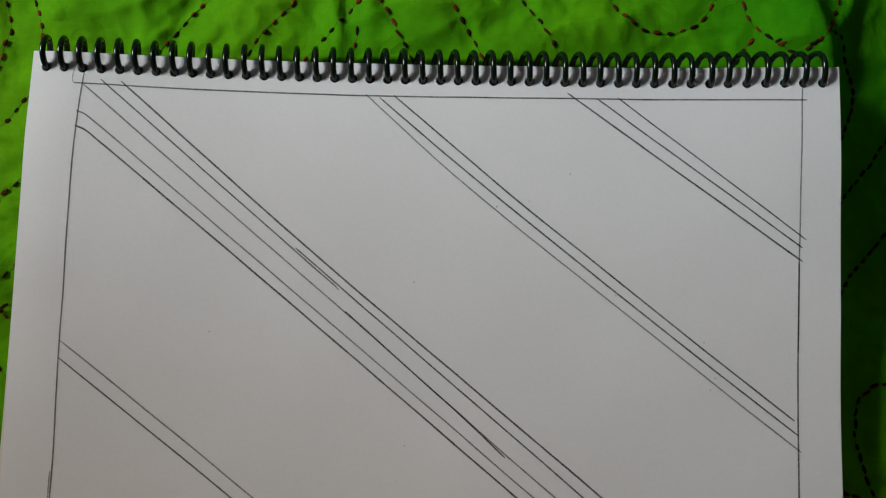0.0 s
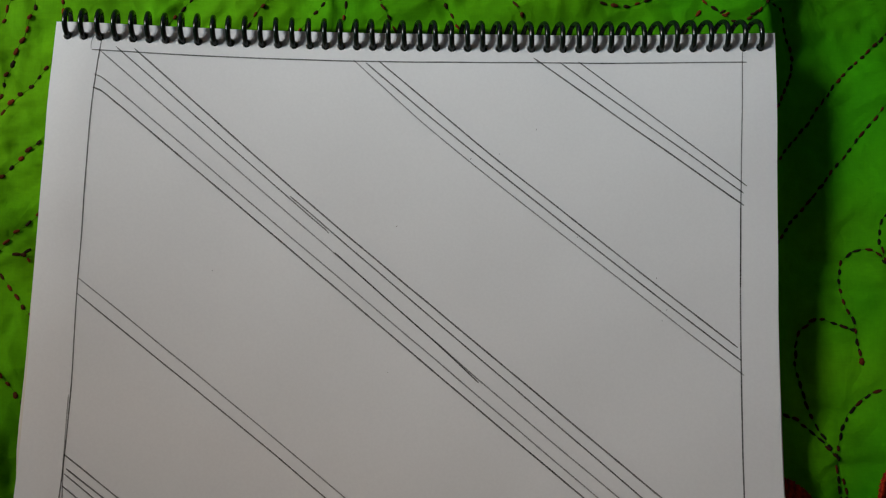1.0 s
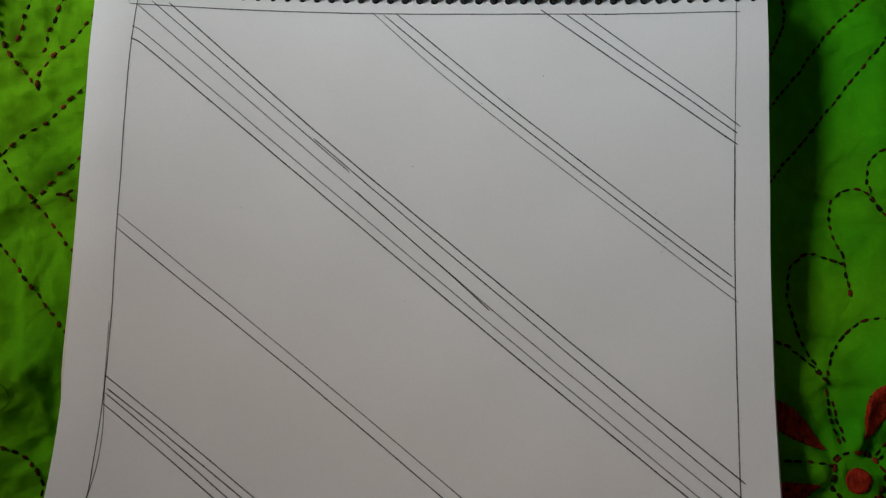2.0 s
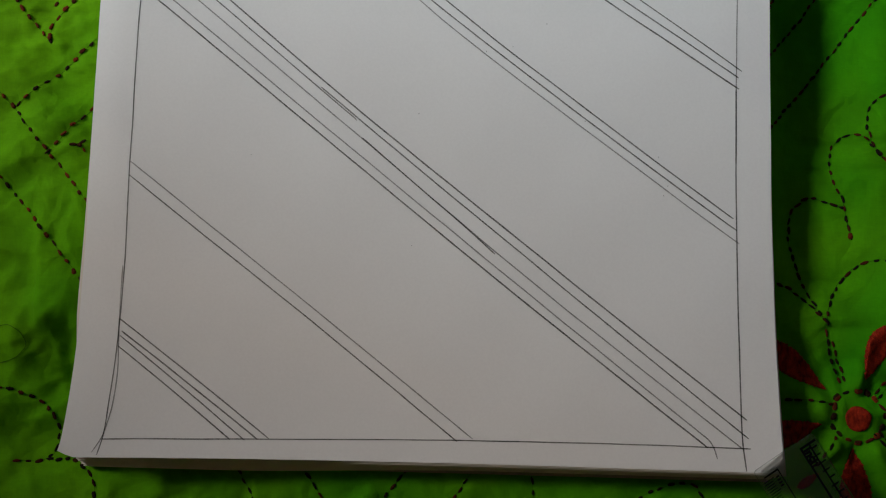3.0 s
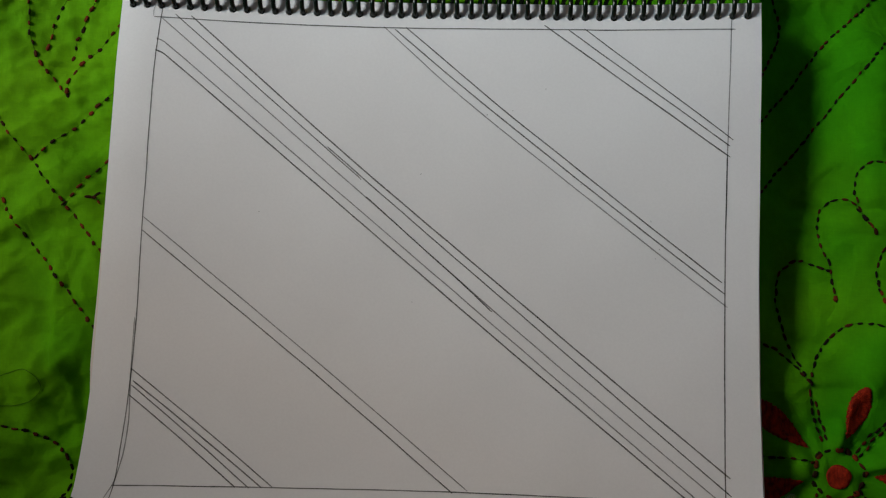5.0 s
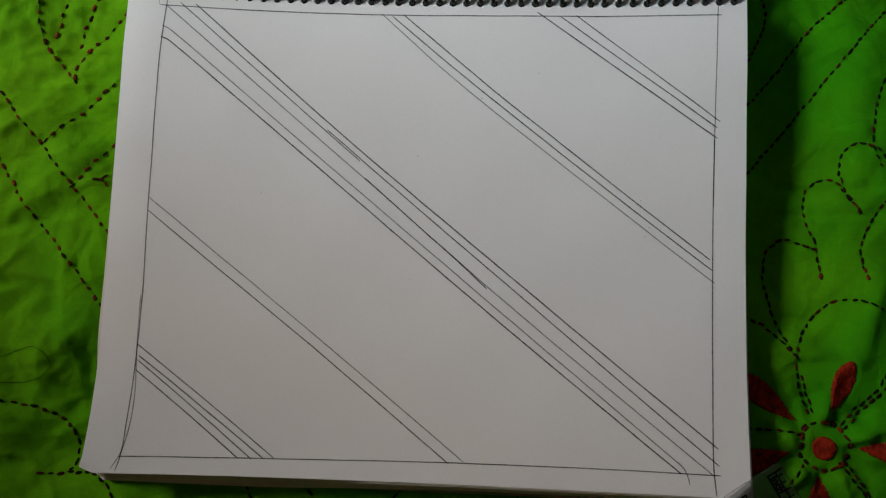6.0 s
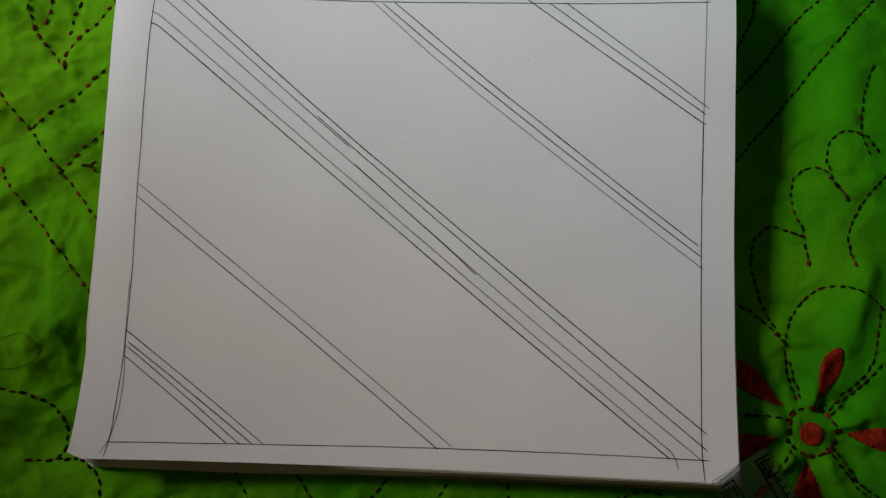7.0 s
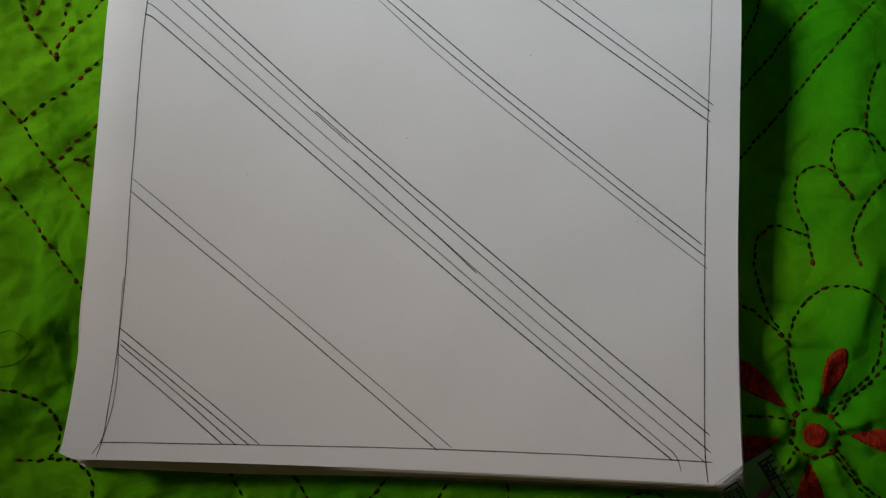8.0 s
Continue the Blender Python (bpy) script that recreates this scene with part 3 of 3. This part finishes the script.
def punched_sheet(nx, ny, top, thick, radius=HOLE_R):
    """A sheet with a row of round holes punched through it along its north edge."""
    half = PITCH / 2
    bm = sheet(span(-HALF, HALF, nx), span(SOUTH, HOLE - half, ny), top, thick)

    def add(other):
        me = bpy.data.meshes.new("piece")
        other.to_mesh(me)
        other.free()
        bm.from_mesh(me)
        bpy.data.meshes.remove(me)

    add(sheet(span(-HALF, HALF, nx), [HOLE + half, NORTH], top, thick))
    west, east = FIRST - half, FIRST + 43.5 * PITCH
    add(sheet([-HALF, west], [HOLE - half, HOLE + half], top, thick))
    add(sheet([east, HALF], [HOLE - half, HOLE + half], top, thick))
    for k in range(44):
        x0, ring = FIRST + k * PITCH, []
        down = Vector((0, 0, thick(x0, HOLE) if callable(thick) else thick))
        for s in range(16):
            a = 2 * math.pi * s / 16
            far = half / max(abs(math.cos(a)), abs(math.sin(a)))
            o = Vector(top(x0 + far * math.cos(a), HOLE + far * math.sin(a)))
            i = Vector(top(x0 + radius * math.cos(a), HOLE + radius * math.sin(a)))
            ring.append([bm.verts.new(v) for v in (o, i, i, i - down, i - down, o - down)])
        for p, q in zip(ring, ring[1:] + ring[:1]):
            for m in (0, 2, 4):
                bm.faces.new((p[m], q[m], q[m + 1], p[m + 1]))
    return bm


def top_place(x, y):
    """The top page; its south-west corner is a little dog-eared."""
    ear = 0.0024 * min(1.0, max(0.0, (-0.1345 - x) / 0.0052)) * ease(-0.105, SOUTH, y)
    return (x, y + ear, page_z(x, y))


top_page = smooth(part("top_page", punched_sheet(95, 75, top_place, 0.00018), PAPER, pad,
                       "white drawing page with ruled pencil bands"))

SHEETS = 24
BASE = 0.0050
for k in range(SHEETS):
    f = k / (SHEETS - 1)
    wob = random.Random(k)
    dx, dy, skew = wob.uniform(-0.0006, 0.0006), wob.uniform(-0.0005, 0.0005), wob.uniform(-0.0015, 0.0015)
    if k == SHEETS - 1:
        dx, dy, skew = -0.0005, 0.0, 0.0015

    def level(x, y):
        flat = page_z(x, max(y, SOUTH)) - 0.0007
        return flat - 0.013 * ease(-0.05, -0.108, y) * ease(-0.1, -1.0, x / HALF)

    def under(x, y, f=f, dx=dx, dy=dy, skew=skew):
        a, b = x / HALF, y / 0.108
        z = BASE + f * (level(x, y) - BASE)
        out = (1 - f) * ease(0.02, -0.11, y) * (0.0042 + 0.0028 * ease(0.2, -0.6, a))
        return (x + dx + skew * b * 0.4 - 0.0008 * ease(0.0, -1.0, a) * ease(0.03, -0.06, y), y + dy - out * ease(0.0, -1.0, b) - 0.0006 * ease(0, -1, b), z)

    def thickness(x, y):
        return 0.8 * (level(x, y) - BASE) / (SHEETS - 1)
    smooth(part("page", punched_sheet(30, 24, under, thickness, 0.0027), PAGES, pad))
part("back_board", sheet(span(-HALF, HALF, 12), span(-0.118, NORTH, 10), lambda x, y: (x, y, BASE - 0.0004), 0.0012), BOARD, pad, "grey card backing board")

# spiral binding: one full turn of the coil for every hole
TURN_R, CENTRE_Y = 0.0058, 0.1074


def turn_points(first, last, n):
    """One turn of the coil: it runs straight over the page and moves on to the next hole behind and below it."""
    out = []
    for a in np.linspace(first, last, n):
        s = (a - first) / (2 * math.pi)
        on = 0.5 * (ease(0.80, 1.0, s) * 0.76 + 0.24 * s - ease(0.44, 0.0, s) * 0.76 - 0.24 * (1 - s))
        out.append((PITCH * on, TURN_R * math.cos(a), TURN_R * math.sin(a)))
    return out


bm = tube(turn_points(-math.pi / 2, 1.5 * math.pi, 41), 0.00103, 12, False)
coil_mesh = bpy.data.meshes.new("coil_turn")
bm.to_mesh(coil_mesh)
bm.free()
coil_mesh.materials.append(COIL)
coil_mesh.polygons.foreach_set("use_smooth", [True] * len(coil_mesh.polygons))
for k in range(44):
    x = FIRST + PITCH * k
    z = page_z(x, HOLE)
    ob = new("coil_turn", coil_mesh)
    ob.parent = pad
    # the upper strand dives into its hole at HOLE
    ob.matrix_basis = pose(x - PITCH * 0.05 + random.uniform(-1, 1) * 0.00025, CENTRE_Y + random.uniform(-1, 1) * 0.0002, z - 0.0024, random.uniform(-3, 3), 0, random.uniform(-2, 2))


# pencil lines on the top page
pen = random.Random(9)


def pencil(points, width=0.00055, mat=PENCIL, press=1.0):
    line = spline(points, 1.5)
    bm, rails = bmesh.new(), []
    for k, p in enumerate(line):
        ahead = line[min(k + 1, len(line) - 1)] - line[max(k - 1, 0)]
        side = np.array((-ahead[1], ahead[0])) / np.hypot(*ahead)
        half = 0.51 * width * (1 + 0.22 * noise.noise(Vector((k * 0.15, p[0], p[1])))) * (0.55 if k in (0, len(line) - 1) else 1) * press
        q = p * 0.001 + side * 0.00012 * noise.noise(Vector((p[0] * 0.05, p[1] * 0.05, width * 1e5)))
        rails.append([bm.verts.new((*(q + side * h), page_z(*(q + side * h)) + 0.00009)) for h in (-half, half)])
    for a, b in zip(rails, rails[1:]):
        bm.faces.new((a[0], b[0], b[1], a[1]))
    return part("pencil_line", bm, mat, top_page)


# border
pencil([(-121.4, 102), (-122.0, 94), (-122.6, 82), (-123.2, 50), (-123.4, 1.6), (-123.3, -58), (-124.0, -90), (-124.3, -105), (-125.3, -111)], 0.00042)
pencil([(-123.3, -62), (-122.2, -82), (-122.9, -96), (-124.8, -105), (-127.3, -110)], 0.00045, FAINT)
pencil([(-123.9, -36), (-123.75, -48), (-123.5, -62)], 0.00040, FAINT)
pencil([(-124.8, 96.8), (-70, 96.4), (-24, 96.2), (48, 96.5), (129.0, 96.4)], 0.00050)
pencil([(-125.0, 97.0), (-125.2, 99.5), (-124.6, 102.5)], 0.0003, FAINT)
pencil([(127.5, 101.5), (127.3, 96.7), (126.2, 41), (126.0, 10)], 0.00042, FAINT)
pencil([(126.2, 41), (125.9, -22), (125.6, -60), (125.2, -103), (125.8, -111.5)], 0.00050)
pencil([(-125.0, -105.1), (-60, -104.3), (20, -103.1), (90, -102.9), (128.0, -103.2)], 0.00045)
# broad diagonal band
pencil([(-108.8, 98.2), (-46.4, 45.6), (34.5, -19.1), (127.2, -92.5)], 0.00060)
pencil([(-115.8, 98.6), (-46.8, 41.2), (-38, 33.9), (-30.6, 27.8), (-30.3, 27.3)], 0.00048)
pencil([(-45.6, 41.4), (-30, 28.5), (34.5, -23.8), (127.4, -99.4)], 0.00052)
pencil([(-121.5, 96.5), (-47.5, 35.7), (-27.4, 19.3), (29.0, -27.4), (125.2, -103.5)], 0.00050, FAINT)
pencil([(-27.4, 19.7), (-10, 4.9), (10, -11.9), (20, -20.5), (28.6, -28.2)], 0.00050)
pencil([(-27.6, 19.9), (-27.2, 19.3)], 0.00075)
pencil([(-123.0, 86.9), (-120.6, 86.0), (-115, 81.9), (-47.3, 27.5), (25.7, -30.9), (109.5, -98.0), (112.6, -100.6), (114.2, -103.4), (115.2, -107.4)], 0.00050, FAINT)
pencil([(-123.0, 81.5), (-120.4, 80.6), (-114, 75.9), (-47.1, 22.5), (19.5, -30.8), (111.8, -103.3)], 0.00060)
# the three-line bands
pencil([(-13.4, 96.6), (7.6, 79.1), (33.4, 57.9), (58.7, 38.4), (95.7, 9.6), (124.8, -12.6)], 0.00055)
pencil([(-18.4, 95.7), (7.8, 73.9), (33.6, 53.4), (58.8, 33.9), (95.8, 5.4), (126.0, -17.4)], 0.00055)
pencil([(-23.3, 96.6), (8.0, 69.0), (33.7, 48.5), (58.9, 29.1), (95.8, 0.8), (126.9, -22.9)], 0.00048, FAINT)
pencil([(65.2, 97.0), (128.5, 48.2)], 0.00048)
pencil([(58.0, 96.6), (127.3, 45.5)], 0.00050)
pencil([(47.7, 98.5), (127.4, 40.8)], 0.00058)
pencil([(-123.2, 7.4), (-88.0, -19.7), (-62.2, -39.3), (20.7, -102.5)], 0.00048, FAINT)
pencil([(-123.4, 1.7), (-87.6, -25.9), (-61.8, -45.2), (14.5, -103.7)], 0.00050)
pencil([(-123.6, -57.6), (-60.0, -104.2)], 0.00050)
pencil([(-122.2, -62.8), (-64.5, -104.5)], 0.00055)
pencil([(-122.7, -64.6), (-69.7, -104.8)], 0.00048)
pencil([(-123.0, -68.8), (-75.3, -104.7)], 0.00050)
# small specks of graphite
for x, y in ((35, 60), (24, 58), (-4, 31), (65, 28), (81, 17), (99, 1), (97, -3), (-6, -25), (-74, 12), (49, 70), (95, 13)):
    pencil([(x, y), (x + pen.uniform(-0.5, 0.5), y - pen.uniform(0.3, 0.7))], 0.00045, FAINT)


# ---- the clear plastic ruler over the pad's corner ----
A, B = Vector((0.1275, -0.1113, 0.0249)), Vector((0.1512, -0.0962, 0.0210))
ACROSS = (B - A).normalized()
LONG = Vector((0.62, -0.775, -0.06)).normalized()
LONG = (LONG - LONG.dot(ACROSS) * ACROSS).normalized()
FACE = LONG.cross(ACROSS)
WIDE, LENGTH, THICK = (B - A).length, 0.155, 0.0013
RULER = Matrix((LONG, ACROSS, FACE)).transposed().to_4x4()
RULER.translation = A

ruler = tagged(new("ruler"), "clear plastic ruler with black inch scale resting on the pad corner", "ruler")
ruler.matrix_world = RULER


def rounded_bar(w, h, t, r):
    bm = bmesh.new()
    rim = []
    for cx, cy, a0 in ((r, r, 180), (w - r, r, 270), (w - r, h - r, 0), (r, h - r, 90)):
        rim += [(cx + r * math.cos(radians(a0 + 15 * k)), cy + r * math.sin(radians(a0 + 15 * k))) for k in range(7)]
    e = 0.0002
    def shrink(p, d):
        return (p[0] + d * (1 if p[0] < w / 2 else -1), p[1] + d * (1 if p[1] < h / 2 else -1))
    loops = [[bm.verts.new((*shrink(p, d), z)) for p in rim] for d, z in ((e, 0), (0, e), (0, t - e), (e, t))]
    n = len(rim)
    for a, b in zip(loops, loops[1:]):
        for k in range(n):
            bm.faces.new((a[k], a[(k + 1) % n], b[(k + 1) % n], b[k]))
    bm.faces.new(list(reversed(loops[0])))
    bm.faces.new(loops[-1])
    bmesh.ops.recalc_face_normals(bm, faces=bm.faces)
    return bm


part("ruler_blade", rounded_bar(LENGTH, WIDE, THICK, 0.0015), CLEAR, ruler, "clear plastic blade with softened edges")


def print_bars(name, bars, label):
    """Printed bars on the upper face, each (across, along, across, along) in millimetres."""
    bm = bmesh.new()
    for x0, y0, x1, y1 in bars:
        v = [bm.verts.new((y * 0.001, x * 0.001, THICK + 0.00006)) for x, y in ((x0, y0), (x0, y1), (x1, y1), (x1, y0))]
        bm.faces.new(v)
    return part(name, bm, PRINT, ruler, label)


W_MM, L_MM = WIDE * 1000, LENGTH * 1000
IN = W_MM - 8.2
print_bars("inch_frame", [(IN, 2.2, IN + 0.85, L_MM - 3), (IN, 2.2, W_MM - 0.8, 3.1)], "black frame line of the inch scale")
EDGE = W_MM - 4.0
ticks = [(EDGE - 0.35, 2.2, EDGE + 0.35, L_MM - 3)]
for k in range(46):
    y = 4.4 + 25.4 / 8 * k
    if y < L_MM - 4:
        ticks.append((EDGE - (1.2 if k % 2 else 0.3), y, EDGE + (2.2 if k % 2 else 2.6), y + 0.65))
print_bars("inch_ticks", ticks, "black inch graduation ticks")
MM0 = 2.0
print_bars("metric_frame", [(MM0, 3.6, MM0 + 6.6, 4.2), (MM0 + 6.2, 3.6, MM0 + 6.7, L_MM - 3)], "black frame line of the metric scale")
print_bars("metric_ticks", [(MM0 - 1.2, 5.4 + k * 1.0, MM0 + (3.6 if k % 5 == 0 else 2.6), 5.75 + k * 1.0) for k in range(143)], "black millimetre ticks")
print_bars("metric_mark", [(MM0 + 4.1, 5.8 + 1.2 * k, MM0 + 5.6, 6.5 + 1.2 * k) for k in range(4)], "black unit mark")

text = bpy.data.curves.new("inch_word", "FONT")
text.body, text.size, text.offset = "Inch", 0.0044, 0.00026
holder = new("inch_word_source", text)
word = bpy.data.meshes.new_from_object(holder.evaluated_get(bpy.context.evaluated_depsgraph_get()))
bpy.data.objects.remove(holder)
word.materials.clear()
word.materials.append(PRINT)
inch = new("inch_word", word)
inch.parent = ruler
tagged(inch, "printed black word Inch")
inch.matrix_basis = pose(0.0036, (IN + 1.1) * 0.001, THICK + 0.00006)
